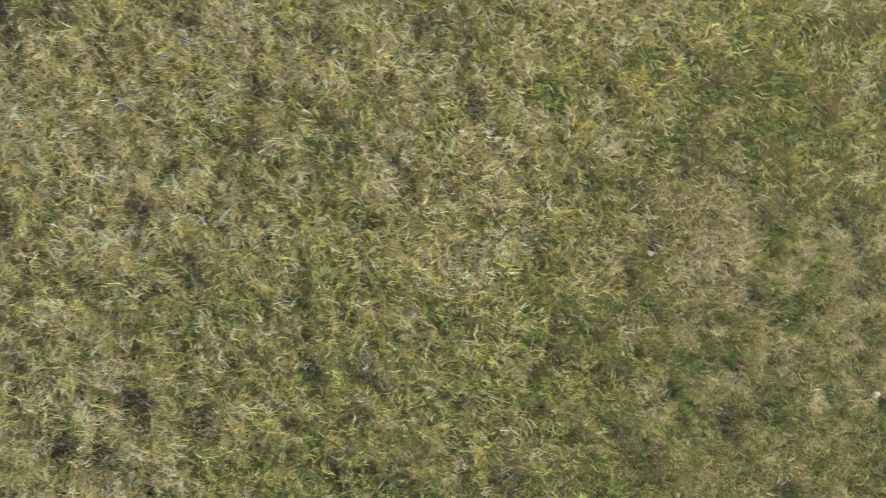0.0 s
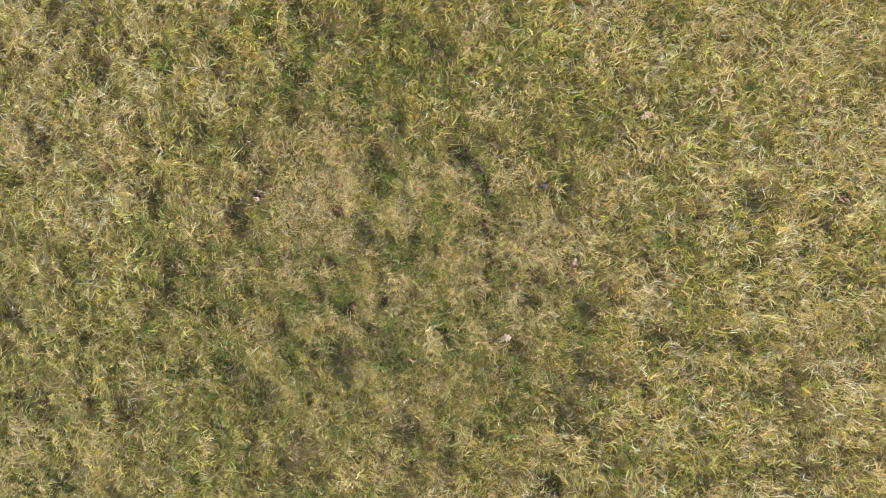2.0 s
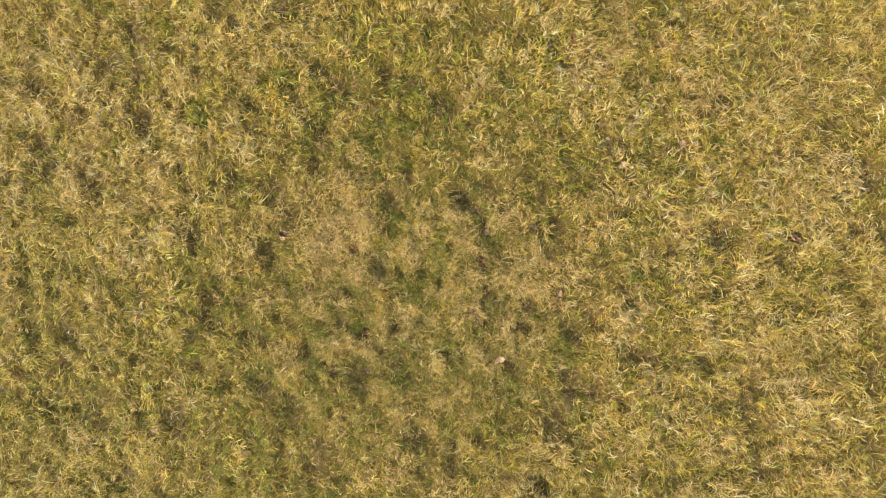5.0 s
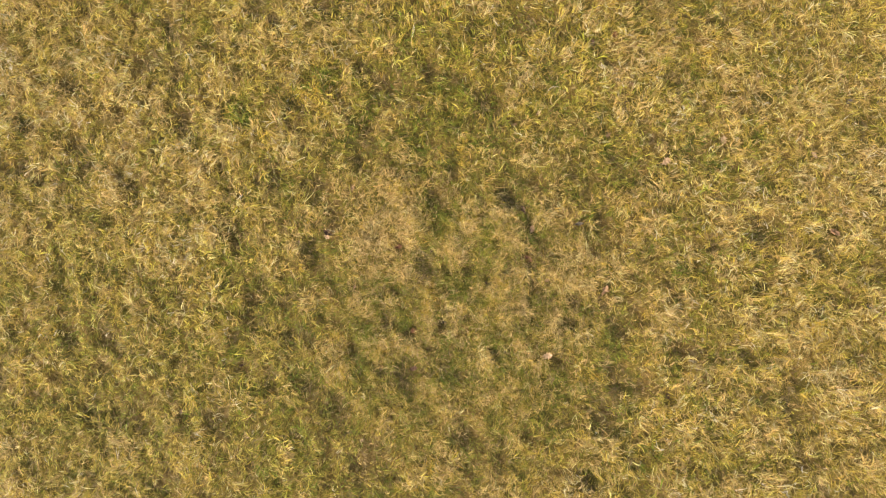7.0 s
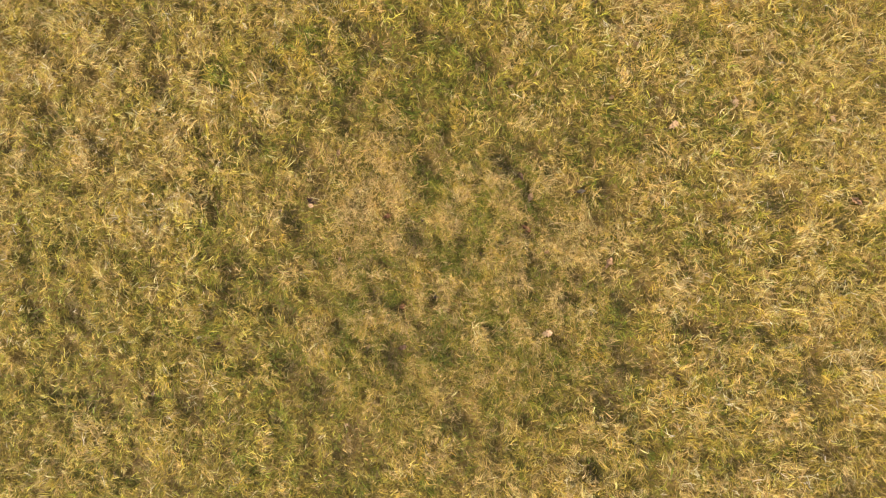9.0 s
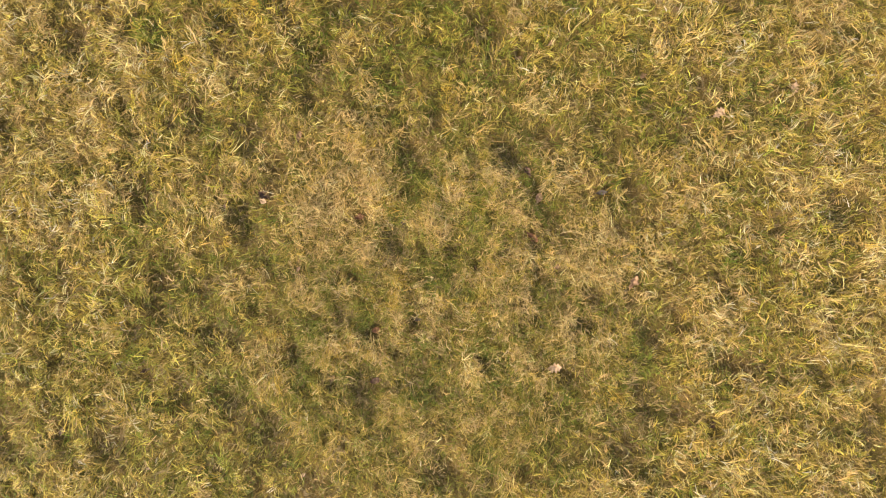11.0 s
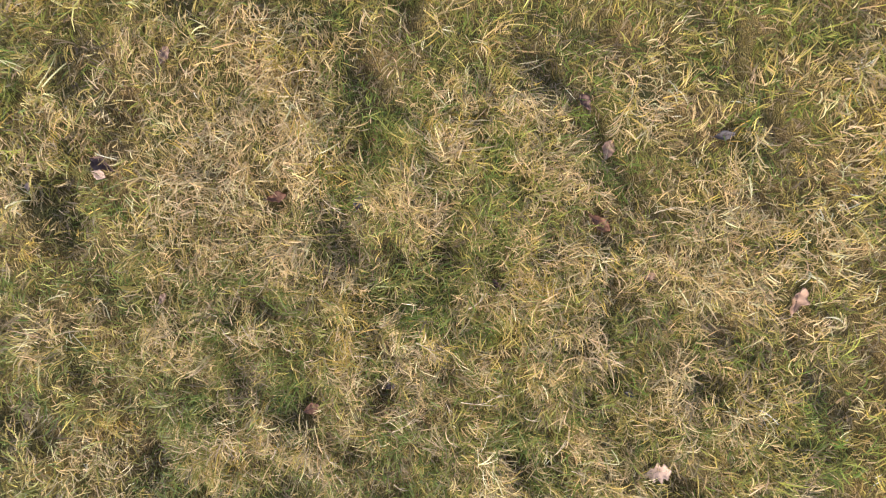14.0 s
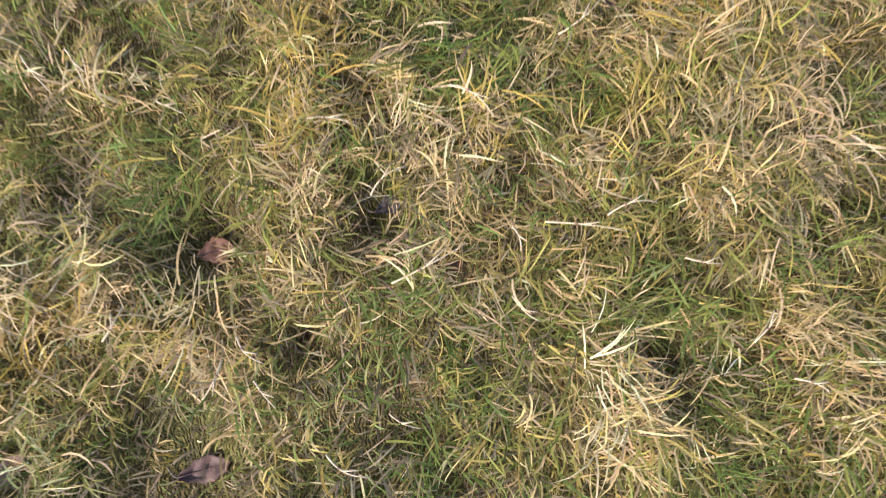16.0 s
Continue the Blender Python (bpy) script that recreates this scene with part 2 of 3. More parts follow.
def value_noise(seed, x, y, size):
    """Smooth noise, 0 to 1, with features of that size in metres."""
    g = np.random.default_rng(seed).random((256, 256))
    u, v = x / size, y / size
    i, j = np.floor(u).astype(int), np.floor(v).astype(int)
    a, b = u - i, v - j
    a, b = a * a * (3 - 2 * a), b * b * (3 - 2 * b)
    i0, i1, j0, j1 = i % 256, (i + 1) % 256, j % 256, (j + 1) % 256
    return (g[i0, j0] * (1 - a) + g[i1, j0] * a) * (1 - b) + (g[i0, j1] * (1 - a) + g[i1, j1] * a) * b


def cover(x, y):
    """How thick and high the turf stands, about 0 to 1: ridges of tufts, with thin places between them."""
    u, v = 0.97 * x + 0.26 * y, -0.26 * x + 0.97 * y
    c = 0.36 * value_noise(4, u / 0.062, v / 0.105, 1.0) + 0.42 * value_noise(5, x, y, 0.034) + 0.22 * value_noise(6, x, y, 0.17)
    c = 0.58 + 0.95 * (c - 0.5)
    return np.clip(c + 0.26 * patches(STRAW_MAP, x, y) - 0.56 * patches(HOLLOW_MAP, x, y) - 0.4 * patches(CLEAR_MAP, x, y, 0.008), 0.0, 1.15)


def ground_height(x, y):
    """A gently domed lawn of uneven, tussocky turf."""
    far = np.clip((np.hypot(x + 0.9, y - 0.5) - 3.5) / 4.0, 0, 1)
    dome = -0.025 - 0.25 * (1 - np.exp(-0.06 * ((x + 0.8) ** 2 + (y - 0.5) ** 2)))
    swell = 0.25 * (value_noise(3, x, y, 9.0) - 0.5) * far
    beyond = np.maximum(np.maximum(-4.7 - x, x - 2.5), np.maximum(-1.5 - y, y - 2.5))
    tussocks = np.clip(1 - beyond / 0.6, 0, 1)
    return dome + swell + tussocks * (0.056 * (cover(x, y) - 0.5) + 0.01 * (value_noise(2, x, y, 0.07) - 0.5))


# ---------------------------------------------------------------- ground, one sheet to the horizon
def axis(lo, hi, step):
    near = np.arange(lo, hi + step / 2, step)
    out, grow, at = [], step, 0.0
    while at < 1500:
        grow *= 1.35
        at += grow
        out.append(at)
    out = np.array(out)
    return np.concatenate([lo - out[::-1], near, hi + out])


def build_ground():
    xs, ys = axis(-4.8, 2.6, 0.028), axis(-1.6, 2.6, 0.028)
    X, Y = np.meshgrid(xs, ys)
    Z = ground_height(X.ravel(), Y.ravel())
    verts = np.stack([X.ravel(), Y.ravel(), Z], 1)
    nx, ny = len(xs), len(ys)
    k = (np.arange(ny - 1)[:, None] * nx + np.arange(nx - 1)[None, :]).ravel()
    faces = np.stack([k, k + 1, k + nx + 1, k + nx], 1)
    me = bpy.data.meshes.new("ground")
    me.from_pydata(verts.tolist(), [], faces.tolist())
    me.polygons.foreach_set("use_smooth", np.ones(len(faces), bool))
    me.materials.append(SOIL)
    return tagged(new("ground", me), "bare dark soil and thatch under a lawn", "ground", kind="structure")


build_ground()

# ---------------------------------------------------------------- grass
# hues of living and withered blades
HUES = np.array([
    (0.25, 0.2, 0.12),     # grey brown, rotten
    (0.135, 0.2, 0.036),   # fresh green
    (0.225, 0.24, 0.05),  # olive green
    (0.42, 0.345, 0.095),  # yellowing
    (0.61, 0.46, 0.22),    # straw
    (0.66, 0.53, 0.31),    # bleached
    (0.48, 0.36, 0.08),     # amber
])


def blade_mesh(name, root, azimuth, length, lean0, lean1, twist, width, hue, levels):
    """One ribbon a blade, that bends from lean0 to lean1 (radians from upright) and turns aside by twist."""
    n = len(root)
    s = np.linspace(0, 1, levels)
    pts = np.empty((n, levels, 3))
    at = root.copy()
    pts[:, 0] = at
    for k in range(1, levels):
        mid = (s[k] + s[k - 1]) / 2
        lean = lean0 + (lean1 - lean0) * mid
        az = azimuth + twist * mid
        step = length / (levels - 1)
        at = at + np.stack([np.sin(lean) * np.cos(az), np.sin(lean) * np.sin(az), np.cos(lean)], 1) * step[:, None]
        at[:, 2] = np.maximum(at[:, 2], root[:, 2] - 0.012)
        pts[:, k] = at
    az = azimuth + twist * 0.5
    tilt = rng.uniform(-0.5, 0.5, n)
    side = np.stack([-np.sin(az) * np.cos(tilt), np.cos(az) * np.cos(tilt), np.sin(tilt)], 1)
    shape = np.interp(s, [0, 0.35, 0.75, 1], [0.75, 1.0, 0.7, 0.1])
    per = levels * 2 - 1
    verts = np.empty((n, per, 3))
    for k in range(levels - 1):
        w = side * (width * shape[k] / 2)[:, None]
        verts[:, 2 * k] = pts[:, k] - w
        verts[:, 2 * k + 1] = pts[:, k] + w
    verts[:, -1] = pts[:, -1]
    loop = [c for k in range(levels - 2) for c in (2 * k, 2 * k + 1, 2 * k + 3, 2 * k + 2)] + [per - 3, per - 2, per - 1]
    loops = (np.arange(n)[:, None] * per + np.array(loop)[None]).ravel()
    first = np.array([4 * k for k in range(levels - 1)])
    starts = (np.arange(n)[:, None] * len(loop) + first[None]).ravel()
    me = bpy.data.meshes.new(name)
    me.vertices.add(n * per)
    me.vertices.foreach_set("co", verts.ravel().astype(np.float32))
    me.loops.add(len(loops))
    me.loops.foreach_set("vertex_index", loops.astype(np.int32))
    me.polygons.add(len(starts))
    me.polygons.foreach_set("loop_start", starts.astype(np.int32))
    me.polygons.foreach_set("use_smooth", np.ones(len(starts), bool))
    me.update(calc_edges=True)
    attr = me.attributes.new("blade_hue", "FLOAT_COLOR", "POINT")
    rgba = np.ones((n, per, 4), np.float32)
    rgba[:, :, :3] = hue[:, None, :]
    attr.data.foreach_set("color", rgba.ravel())
    me.materials.append(GRASS)
    return new(name, me)


def choose(weights, lot):
    """A row of weights each, and a lot from 0 to 1: the number of the one that is drawn."""
    c = np.cumsum(weights / weights.sum(1, keepdims=True), 1)
    return (lot[:, None] > c).sum(1).clip(0, weights.shape[1] - 1)


def ranks(v):
    """The same order, spread evenly from 0 to 1."""
    out = np.empty(len(v))
    out[np.argsort(v)] = (np.arange(len(v)) + 0.5) / len(v)
    return out


def hue_weights(x, y, c):
    """How likely each hue is: dry on the ridges and in the straw patches, green in the fresh ones, grey in thin places."""
    # grey thatch in the hollows also puts some of their shade into the hue
    dip = patches(HOLLOW_MAP, x, y)
    dry, fresh, low = patches(STRAW_MAP, x, y) * (1 - 0.6 * dip), patches(GREEN_MAP, x, y), np.clip(0.45 - c, 0, 1) * 2
    out = np.clip((np.hypot(x + 0.5, y - 0.4) - 0.5) / 1.1 - 0.25 * np.clip(x, 0, 1), 0, 1)   # yellower away from the middle
    wide = value_noise(11, x, y, 0.45) * 0.45 + value_noise(12, x, y, 0.1) * 0.55
    # the two broad maps also carry uneven brightness of the light as hue
    d = np.clip(0.33 + 0.1 * out + 0.4 * (wide - 0.5) + 0.27 * patches(PALE_MAP, x, y) - 0.3 * patches(DARK_MAP, x, y)
                + 0.36 * dry - 0.45 * fresh - 0.1 * dip, 0.03, 0.97)
    return np.stack([0.3 - 0.2 * out + 0.6 * low + 1.0 * dip * (1 - fresh), (0.86 - 0.41 * out) * (1 - d) ** 2 + 1.6 * fresh, (1.3 + 0.2 * out) * (1 - d) ** 1.3, 0.4 + 0.9 * out,
                     2.3 * d ** 1.4, (1.75 - 0.65 * out) * d * d, 0.06 + 0.05 * out + 1.6 * patches(AMBER_MAP, x, y)], 1)


def tufts(box, spacing, hole=None):
    """Jittered places of tufts in box."""
    x0, y0, x1, y1 = box
    gx, gy = np.meshgrid(np.arange(x0, x1, spacing), np.arange(y0, y1, spacing))
    tx = gx.ravel() + rng.uniform(-0.6, 0.6, gx.size) * spacing
    ty = gy.ravel() + rng.uniform(-0.6, 0.6, gx.size) * spacing
    keep = np.ones(len(tx), bool)
    if hole:
        ragged = 0.9 * value_noise(41, tx, ty, 0.4) * rng.uniform(0.1, 1.0, len(tx))
        keep = ~((tx > hole[0] - ragged) & (tx < hole[2] + ragged) & (ty > hole[1] - ragged) & (ty < hole[3] + ragged))
    return tx[keep], ty[keep]


def sprays(tx, ty, spacing, per_tuft, wide, height=1.0, rotten=0.0, shoots=2):
    """Blades of all the tufts, in shoots of a few that lie side by side: rising ones, withered ones lodged on and between them, and pale curled strands on top."""
    c = cover(tx, ty)
    w = hue_weights(tx, ty, c)
    lot = ranks(0.45 * value_noise(31, tx, ty, 0.06) + 0.5 * c + 0.22 * rng.random(len(tx)))
    mood = choose(w, lot)
    fine = 1 - np.clip((np.hypot(tx + 0.5, ty - 0.3) - 0.55) / 0.85, 0, 1)   # the fine, matted middle
    shade = 1 + rng.uniform(-1, 1, len(tx)) * (0.14 + 0.14 * fine)
    bare = patches(CLEAR_MAP, tx, ty, 0.008)
    vigour = (0.66 + 0.46 * c) * rng.uniform(0.85, 1.2, len(tx)) * height * (1 - 0.42 * bare)
    lay = 2 * math.pi * (value_noise(22, tx, ty, 0.3) + 0.8 * value_noise(23, tx, ty, 0.06)) + rng.normal(0, 0.5, len(tx))
    count = np.maximum(1, (per_tuft / shoots * rng.uniform(0.7, 1.3, len(tx)) * (0.6 + 0.6 * c) * (1 - 0.62 * bare) + 0.5).astype(int))
    t = np.repeat(np.arange(len(tx)), count)
    m = len(t)
    kind = rng.random(m)
    lodged, strand = kind < 0.5, kind > 0.84
    off = rng.normal(0, spacing * 0.58, (m, 2))
    x, y = tx[t] + off[:, 0], ty[t] + off[:, 1]
    az = np.where(rng.random(m) < 0.25, rng.uniform(0, 2 * math.pi, m), lay[t] + rng.normal(0, 0.7, m))
    z = np.where(lodged, rng.uniform(0.0, 0.026, m), np.where(strand, rng.uniform(0.014, 0.032, m), 0)) * vigour[t]
    away = np.clip((np.hypot(x + 0.5, y - 0.3) - 0.55) / 0.85, 0, 1)   # coarser grass away from the fine middle
    length = np.where(strand, rng.uniform(0.035, 0.07, m), rng.uniform(0.016, 0.058, m)) * vigour[t] * (0.78 + 0.26 * away)
    lean0 = np.where(lodged, rng.uniform(0.95, 1.5, m), np.where(strand, rng.uniform(0.7, 1.4, m), rng.uniform(0.05, 0.9, m)))
    lean1 = np.where(lodged, rng.uniform(1.3, 1.9, m), np.where(strand, rng.uniform(1.5, 2.1, m), lean0 + rng.uniform(0.3, 1.7, m)))
    twist = rng.normal(0, 0.6, m) + np.where(strand, rng.choice([-0.35, 0.35], m), 0)
    pick = np.where(rng.random(m) < 0.57 - 0.02 * fine[t], mood[t], choose(w[t], rng.random(m)))
    withered = np.array([0, 5, 4, 4])[rng.integers(0, 4, m)]
    pick = np.where(lodged & (rng.random(m) < 0.2), withered, pick)
    pick = np.where(rng.random(m) < rotten, rng.integers(0, 3, m), pick)
    value = shade[t] * np.exp(rng.normal(0, 1, m) * (0.16 + 0.3 * away)) * np.where(strand, 1.08, 0.98)
    k = np.repeat(np.arange(m), rng.integers(max(1, shoots - 1), shoots + 2, m))
    n = len(k)
    aside, along = rng.normal(0, 0.0048, n) * wide, rng.normal(0, 0.008, n)
    bx, by = x[k] - np.sin(az[k]) * aside + np.cos(az[k]) * along, y[k] + np.cos(az[k]) * aside + np.sin(az[k]) * along
    root = np.stack([bx, by, ground_height(bx, by) - 0.002 + z[k] * rng.uniform(0.8, 1.2, n)], 1)
    hue = HUES[pick[k]] * (value[k] * np.exp(rng.normal(0, 0.08, n)))[:, None] * rng.uniform(0.93, 1.07, (n, 3))
    hue += (np.array([0.36, 0.31, 0.14]) - hue) * (0.05 * (1 - away[k]))[:, None]   # bleached and matted more alike in the fine middle
    return dict(root=root, azimuth=az[k] + rng.normal(0, 0.32, n), length=length[k] * rng.uniform(0.75, 1.2, n),
                lean0=lean0[k] + rng.normal(0, 0.1, n), lean1=lean1[k] + rng.normal(0, 0.18, n), twist=twist[k] + rng.normal(0, 0.25, n),
                width=rng.uniform(0.0012, 0.0038, n) * wide * (0.71 + 0.31 * away[k]), hue=np.clip(hue, 0.01, 0.82))


def within(root, x, y, half_x, half_y):
    """Which blades stand in an oval of the lawn with a very ragged rim."""
    d = np.hypot((root[:, 0] - x) / half_x, (root[:, 1] - y) / half_y)
    return d + 0.5 * (value_noise(43, root[:, 0], root[:, 1], 0.2) - 0.5) + rng.uniform(-0.2, 0.2, len(d)) < 1


def grow(label, blades, keep, levels):
    ob = blade_mesh("lawn_grass", levels=levels, **{key: v[keep] for key, v in blades.items()})
    return tagged(ob, label, "grass", kind="stuff")


LAWN = (-4.4, -1.15, 2.35, 2.35)
turf = sprays(*tufts(LAWN, 0.026), 0.026, 15.6, 1.0)
rim = np.minimum(np.minimum(turf["root"][:, 0] - LAWN[0], LAWN[2] - turf["root"][:, 0]), np.minimum(turf["root"][:, 1] - LAWN[1], LAWN[3] - turf["root"][:, 1]))
ragged = rim > 0.45 * value_noise(44, turf["root"][:, 0], turf["root"][:, 1], 0.25) * rng.random(len(rim))
turf = {key: v[ragged] for key, v in turf.items()}
in_landing, in_hover = within(turf["root"], -0.48, 0.32, 1.0, 0.8), within(turf["root"], -0.5, 0.5, 1.9, 1.4)
grow("matted withered straw and green blades of a short lawn", turf, in_landing, 5)
grow("tussocky lawn grass, straw coloured and olive green", turf, in_hover & ~in_landing, 4)
grow("uneven winter lawn, straw coloured, olive and green", turf, ~in_hover & ~in_landing, 3)
under = sprays(*tufts((-1.45, -0.5, 0.55, 1.1), 0.03), 0.027, 34, 0.85, 0.95, 0.1)
grow("fine short undergrowth of the matted lawn", under, within(under["root"], -0.48, 0.28, 0.75, 0.58), 4)
EDGE = (-5.6, -2.3, 3.5, 3.5)
edge = sprays(*tufts(EDGE, 0.06, (LAWN[0] + 0.3, LAWN[1] + 0.3, LAWN[2] - 0.3, LAWN[3] - 0.3)), 0.06, 12, 2.6)
grow("winter grass around the trodden lawn", edge, np.ones(len(edge["root"]), bool), 3)
verge = sprays(*tufts((-11.0, -7.5, 9.0, 8.5), 0.18, EDGE), 0.18, 8, 4.5, 1.3)
grow("coarse winter grass farther out on the lawn", verge, np.ones(len(verge["root"]), bool), 3)


# ---------------------------------------------------------------- fallen leaves, twigs and stalks
def part(name, bm, mat, parent, label=""):
    me = bpy.data.meshes.new(name)
    bm.to_mesh(me)
    bm.free()
    for p in me.polygons:
        p.use_smooth = True
    me.materials.append(mat)
    ob = new(name, me)
    ob.parent = parent
    return tagged(ob, label)


def tube(bm, points, radii, sides=6):
    """A tapering rod along points."""
    rings = []
    for i, p in enumerate(points):
        ahead = (points[min(i + 1, len(points) - 1)] - points[max(i - 1, 0)]).normalized()
        a = ahead.cross(Vector((0.1, 0.2, 1))).normalized()
        b = ahead.cross(a)
        rings.append([bm.verts.new(p + (a * math.cos(2 * math.pi * j / sides) + b * math.sin(2 * math.pi * j / sides)) * radii[i]) for j in range(sides)])
    for r, q in zip(rings, rings[1:]):
        for j in range(sides):
            bm.faces.new((r[j], r[(j + 1) % sides], q[(j + 1) % sides], q[j]))
    bm.faces.new(rings[0][::-1])
    bm.faces.new(rings[-1])


def fallen_leaf(x, y, size, turn, mat, label, lobes=0, curl=0.3, tip=(0, 0), lift=0.012, breadth=0.5, seed=0, crumple=0.04):
    """A dead leaf with a thin blade (lobed or plain), a midrib and a stalk, curled up across and bowed along."""
    r = random.Random(seed)
    thing = new("dead_leaf")
    tagged(thing, label, "leaf", "leaves fallen on the lawn")
    z = float(ground_height(np.array([x]), np.array([y]))[0]) + lift
    thing.matrix_world = pose(x, y, z, tip[0], tip[1], turn)
    ns, nv = 26, 7
    bow = r.uniform(0.2, 0.5)

    def spot(s, v):
        half = breadth * 0.5 * size * math.sin(math.pi * min(1, s * 0.97 + 0.03)) ** 0.65 * (0.55 + 0.45 * min(1, s * 1.8))
        if lobes:
            half *= 0.76 + 0.06 * lobes * math.cos(2 * math.pi * (lobes * s - 0.15)) + 0.05 * math.sin(9 * s + (2 if v > 0 else 0))
        half *= 1 + 0.08 * math.sin(23 * s + seed + (1.3 if v > 0 else 0))
        a = curl * v * (1 + 0.4 * math.sin(5 * s + seed))
        yy = half * v * math.cos(a)
        zz = half * abs(v) * abs(math.sin(a)) * (1 if curl > 0 else -1) + 0.05 * size * math.sin(6 * s + 3 * v + seed) * abs(v) + crumple * size * math.sin(11 * s + 2.3 * seed + 1.5 * v) * math.cos(4 * v - 7 * s)
        return Vector(((s - 0.5) * size + 0.06 * size * v * v * (0.4 if lobes else 0), yy, zz + bow * size * (0.25 * (2 * s - 1) ** 2)))

    bm = bmesh.new()
    top, low = [], []
    for i in range(ns):
        s = i / (ns - 1)
        row = [spot(s, 2 * j / (nv - 1) - 1) for j in range(nv)]
        top.append([bm.verts.new(p + Vector((0, 0, 0.0003))) for p in row])
        low.append([bm.verts.new(p - Vector((0, 0, 0.0003))) for p in row])
    for i in range(ns - 1):
        for j in range(nv - 1):
            bm.faces.new((top[i][j], top[i + 1][j], top[i + 1][j + 1], top[i][j + 1]))
            bm.faces.new((low[i][j], low[i][j + 1], low[i + 1][j + 1], low[i + 1][j]))
        for j in (0, nv - 1):
            e = (top[i][j], low[i][j], low[i + 1][j], top[i + 1][j])
            bm.faces.new(e if j == 0 else e[::-1])
    part("blade", bm, mat, thing)
    bm = bmesh.new()
    tube(bm, [spot(k / 8 * 0.95, 0) + Vector((0, 0, 0.0004)) for k in range(9)], [0.0009 - 0.00008 * k for k in range(9)], 5)
    part("midrib", bm, STALK if mat in (PALE_LEAF, TAN_LEAF) else BROWN_LEAF, thing)
    bm = bmesh.new()
    foot = spot(0, 0)
    tube(bm, [foot + Vector((-0.05 * size * k, 0.015 * size * k * k, -0.02 * size * k)) for k in range(5)], [0.0011, 0.0009, 0.0008, 0.0008, 0.001], 5)
    part("stalk", bm, BARK, thing)
    return thing


for i, (x, y, size, turn) in enumerate(PALE_OAK):
    fallen_leaf(x, y, size, turn, PALE_LEAF, "bleached pinkish oak leaf lying in the grass", 4, 0.35, (5, -3), 0.021, 0.9, i, 0.035)
for i, (x, y, size, turn) in enumerate(CURLED):
    fallen_leaf(x, y, size, turn, TAN_LEAF if i in (0, 2) else BROWN_LEAF, "curled brown dead leaf caught in the grass", 2, 1.0, (8, -8), 0.022, 0.85, 20 + i, 0.07)
RUSSET = "small russet dead leaf sunk between grass tufts"
fallen_leaf(-0.754, 0.135, 0.036, 20, RUSSET_LEAF, RUSSET, 0, 0.25, (6, 4), 0.021, 0.85, 31)
fallen_leaf(-0.102, 0.547, 0.062, -40, RUSSET_LEAF, "narrow reddish dead leaf among dry blades", 0, 0.5, (0, 5), 0.014, 0.55, 32)
fallen_leaf(-0.079, 0.712, 0.05, 70, TAN_LEAF, RUSSET, 0, 0.3, (5, 8), 0.017, 0.65, 33)
fallen_leaf(-0.836, 0.612, 0.046, 15, RUSSET_LEAF, "orange brown dead leaf with a torn rim", 2, 0.4, (-6, 5), 0.026, 0.8, 34)
fallen_leaf(-0.88, 0.905, 0.045, 92, RUSSET_LEAF, RUSSET, 0, 0.6, (0, 0), 0.008, 0.45, 35)
fallen_leaf(-0.753, -0.083, 0.05, 15, BROWN_LEAF, "dark brown wet dead leaf in a hollow", 0, 0.3, (0, 4), 0.006, 0.6, 36)
GREY = "grey weathered dead leaf half covered by grass"
fallen_leaf(0.184, 0.741, 0.05, 8, GREY_LEAF, GREY, 0, 0.5, (4, 0), 0.016, 0.5, 41)
fallen_leaf(-0.648, 0.597, 0.034, 85, GREY_LEAF, GREY, 0, 0.4, (0, 4), 0.012, 0.7, 42)
fallen_leaf(-0.336, 0.402, 0.045, 120, BROWN_LEAF, GREY, 0, 0.8, (0, 0), 0.012, 0.5, 43)
fallen_leaf(0.352, 1.25, 0.052, 10, TAN_LEAF, GREY, 2, 0.4, (3, 3), 0.012, 0.6, 44)
fallen_leaf(-0.176, 1.309, 0.05, -20, TAN_LEAF, GREY, 2, 0.4, (3, -3), 0.012, 0.6, 45)
fallen_leaf(-0.042, 1.368, 0.04, 40, TAN_LEAF, "small pinkish brown dead leaf among straw", 2, 0.4, (3, -3), 0.014, 0.7, 48)
fallen_leaf(-0.341, -0.131, 0.04, 100, BROWN_LEAF, "dark brown wet dead leaf in a hollow", 0, 0.5, (3, 3), 0.01, 0.6, 49)
fallen_leaf(1.718, 1.431, 0.045, 30, GREY_LEAF, GREY, 0, 0.4, (3, -3), 0.014, 0.6, 46)
fallen_leaf(1.813, 0.272, 0.05, 150, GREY_LEAF, GREY, 0, 0.7, (3, -3), 0.014, 0.5, 47)
CHIP = "small bleached leaf scrap lying on the turf"
fallen_leaf(-1.242, 0.669, 0.036, -20, PALE_LEAF, CHIP, 0, 0.3, (8, 0), 0.032, 0.7, 51)
fallen_leaf(-0.934, -0.081, 0.038, 70, TAN_LEAF, CHIP, 0, 0.6, (0, 5), 0.012, 0.6, 52)
fallen_leaf(-2.097, -0.340, 0.036, 80, PALE_LEAF, CHIP, 0, 0.9, (0, 5), 0.02, 0.7, 53)
fallen_leaf(-1.046, -0.487, 0.024, 40, PALE_LEAF, CHIP, 0, 0.5, (0, 5), 0.022, 0.7, 54)
fallen_leaf(1.779, -0.003, 0.02, 10, PALE_LEAF, CHIP, 0, 0.5, (0, 5), 0.026, 0.8, 55)
fallen_leaf(-1.697, -0.471, 0.018, 10, PALE_LEAF, CHIP, 0, 0.5, (0, 5), 0.026, 0.8, 56)
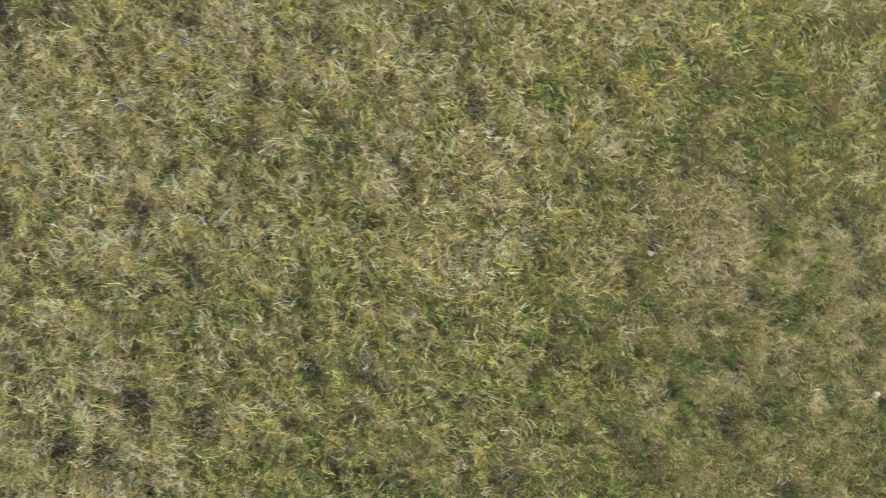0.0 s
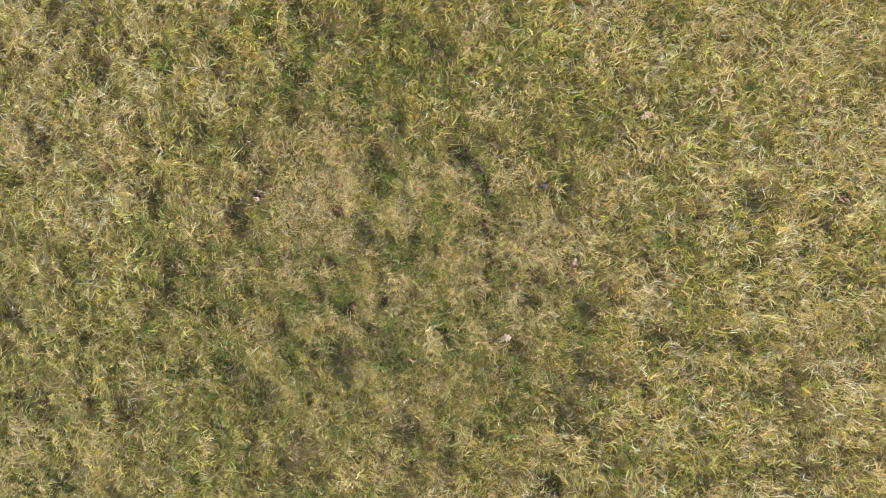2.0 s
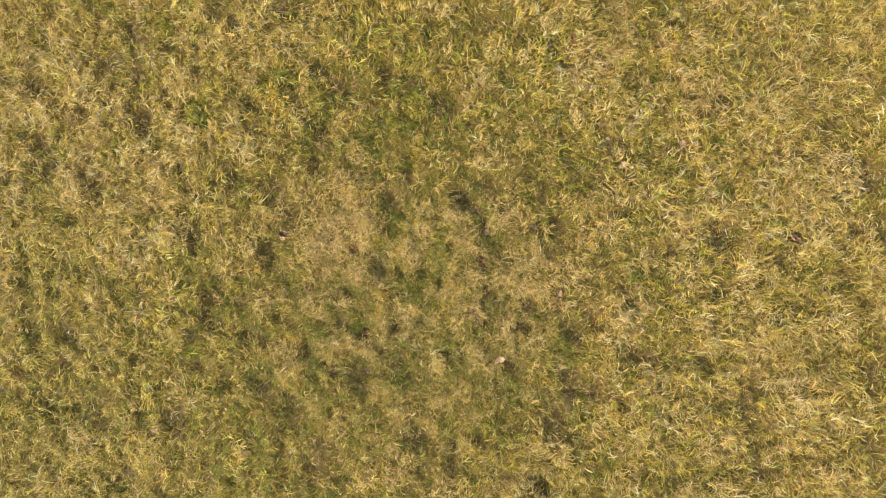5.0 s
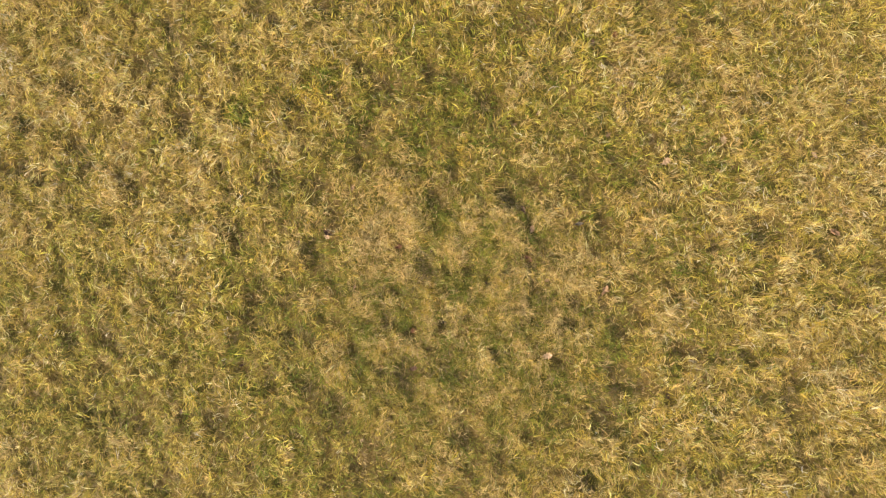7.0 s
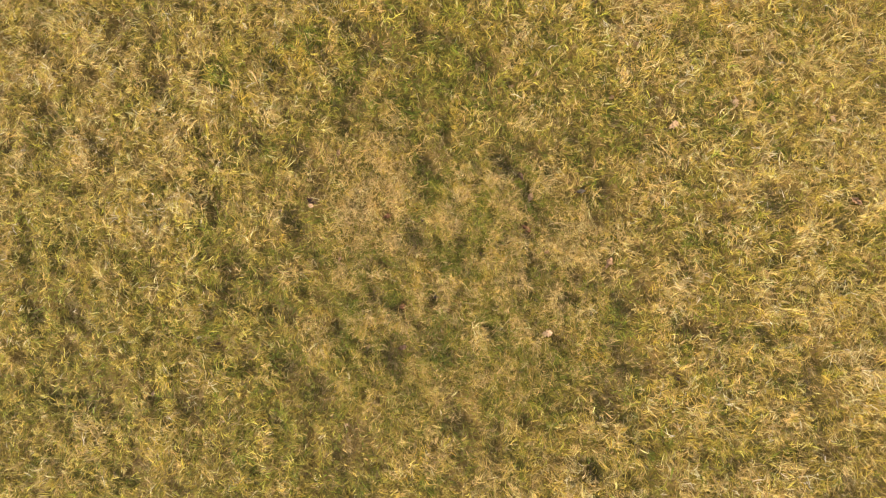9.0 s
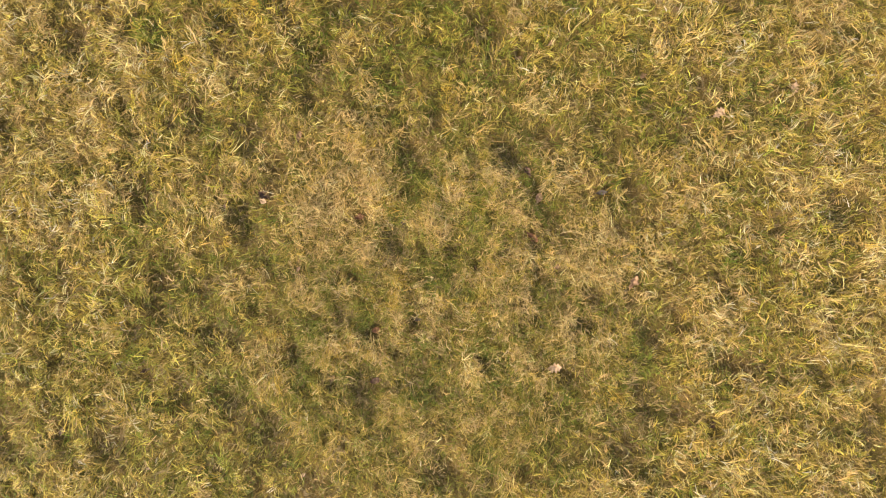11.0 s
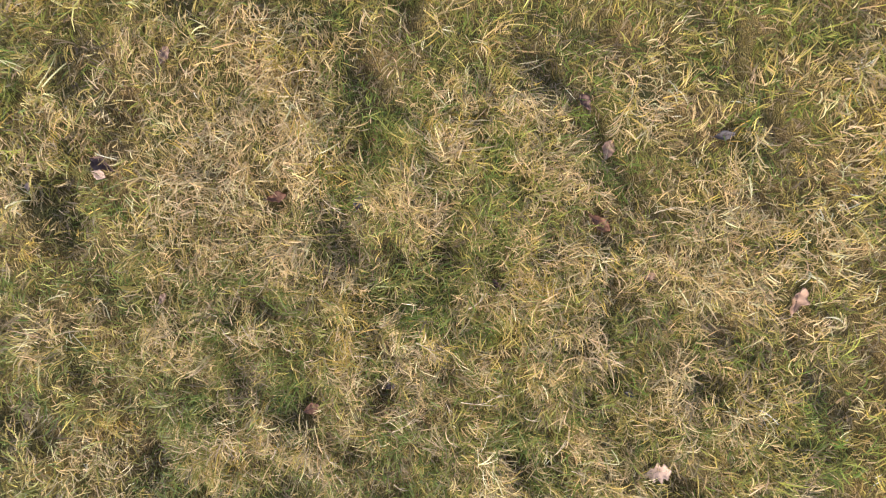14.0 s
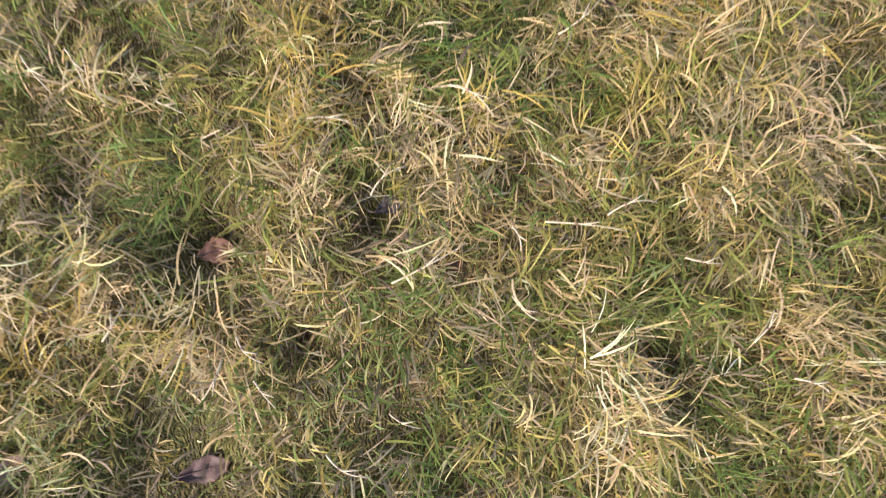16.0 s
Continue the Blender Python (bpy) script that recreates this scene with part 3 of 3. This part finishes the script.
fallen_leaf(1.393, 1.948, 0.04, 60, TAN_LEAF, CHIP, 0, 0.5, (0, 5), 0.02, 0.7, 57)
fallen_leaf(-1.396, 0.641, 0.022, 100, PALE_LEAF, CHIP, 0, 0.5, (0, 5), 0.024, 0.7, 58)

MOULDERED = "mouldering brown dead leaf caught between grass blades"
for i, (x, y, size, turn, mat) in enumerate([
    (0.682, -0.235, 0.05, 20, BROWN_LEAF), (0.395, 1.816, 0.06, 50, RUSSET_LEAF), (0.27, 1.775, 0.05, 110, BROWN_LEAF), (0.48, 1.531, 0.045, 15, TAN_LEAF),
    (-1.096, 0.943, 0.045, 75, TAN_LEAF), (-0.616, 0.75, 0.03, 40, RUSSET_LEAF), (-0.13, 0.821, 0.045, 120, BROWN_LEAF), (-0.577, 0.186, 0.032, 30, GREY_LEAF),
    (-0.505, 0.123, 0.024, 80, RUSSET_LEAF), (0.003, 0.424, 0.034, 10, TAN_LEAF), (-0.056, 0.169, 0.022, 160, GREY_LEAF), (-1.083, 0.384, 0.028, 60, TAN_LEAF),
]):
    fallen_leaf(x, y, size, turn, mat, MOULDERED, 0, 0.5, (4, 5), 0.018, 0.65, 70 + i, 0.06)


def dry_stalk(x0, y0, x1, y1, bend, lift=0.036):
    """A bleached, flat-lying grass stalk from one place to another, bent aside, with a node and a split tip."""
    thing = new("dry_stalk")
    tagged(thing, "bleached dry grass stalk lying across the turf", "grass stalk", "bleached stalks on the lawn")
    a, b = Vector((x0, y0, 0)), Vector((x1, y1, 0))
    mid = (a + b) / 2
    z = float(ground_height(np.array([mid.x]), np.array([mid.y]))[0]) + lift
    thing.matrix_world = pose(mid.x, mid.y, z)
    along, aside = (b - a), Vector((-(b - a).y, (b - a).x, 0))
    pts = []
    for k in range(10):
        s = k / 9
        pts.append((s - 0.5) * along + aside * bend * 4 * s * (1 - s) + Vector((0, 0, 0.006 * math.sin(math.pi * s))))
    r0 = 0.0010
    bm = bmesh.new()
    tube(bm, pts, [r0 * (1 - 0.06 * k) for k in range(10)], 5)
    part("stem", bm, STALK, thing)
    bm = bmesh.new()
    tube(bm, [pts[3], pts[3] * 0.6 + pts[4] * 0.4], [r0 * 1.35, r0 * 1.25], 6)
    part("node", bm, TAN_LEAF, thing)
    bm = bmesh.new()
    sheath = [pts[4] + aside.normalized() * 0.0022 * q + Vector((0, 0, 0.001 * q)) + (pts[7] - pts[4]) * q / 3 for q in range(4)]
    tube(bm, sheath, [0.0009, 0.0008, 0.0006, 0.0002], 4)
    part("sheath", bm, STALK, thing)
    return thing


# from x, y to x, y
for i, row in enumerate([
    (-0.938, 0.32, -0.902, 0.28), (-0.894, 0.326, -0.868, 0.284), (-0.827, 0.043, -0.812, 0.076), (-0.816, 0.877, -0.729, 0.887),
    (-0.805, 0.277, -0.777, 0.265), (-0.726, 0.604, -0.669, 0.566), (-0.723, 0.027, -0.738, -0.009), (-0.71, 0.048, -0.684, 0.024),
    (-0.692, 0.008, -0.671, -0.016), (-0.654, 0.259, -0.604, 0.252), (-0.624, -0.057, -0.583, -0.076), (-0.591, 0.186, -0.557, 0.216),
    (-0.569, -0.025, -0.538, -0.038), (-0.567, 0.098, -0.497, 0.137), (-0.515, 0.288, -0.472, 0.256), (-0.453, 0.088, -0.427, 0.064),
    (-0.452, 0.155, -0.444, 0.131), (-0.421, 0.159, -0.342, 0.151), (-0.402, 0.357, -0.356, 0.399), (-0.365, 0.163, -0.317, 0.176),
    (-0.286, 0.126, -0.248, 0.121), (-0.218, 0.046, -0.187, 0.081), (-0.188, 0.013, -0.156, 0), (-0.098, 0.256, -0.068, 0.23),
    (0.01, 0.562, 0.077, 0.567),
]):
    dry_stalk(*row, 0.11 * math.sin(2.4 * i))
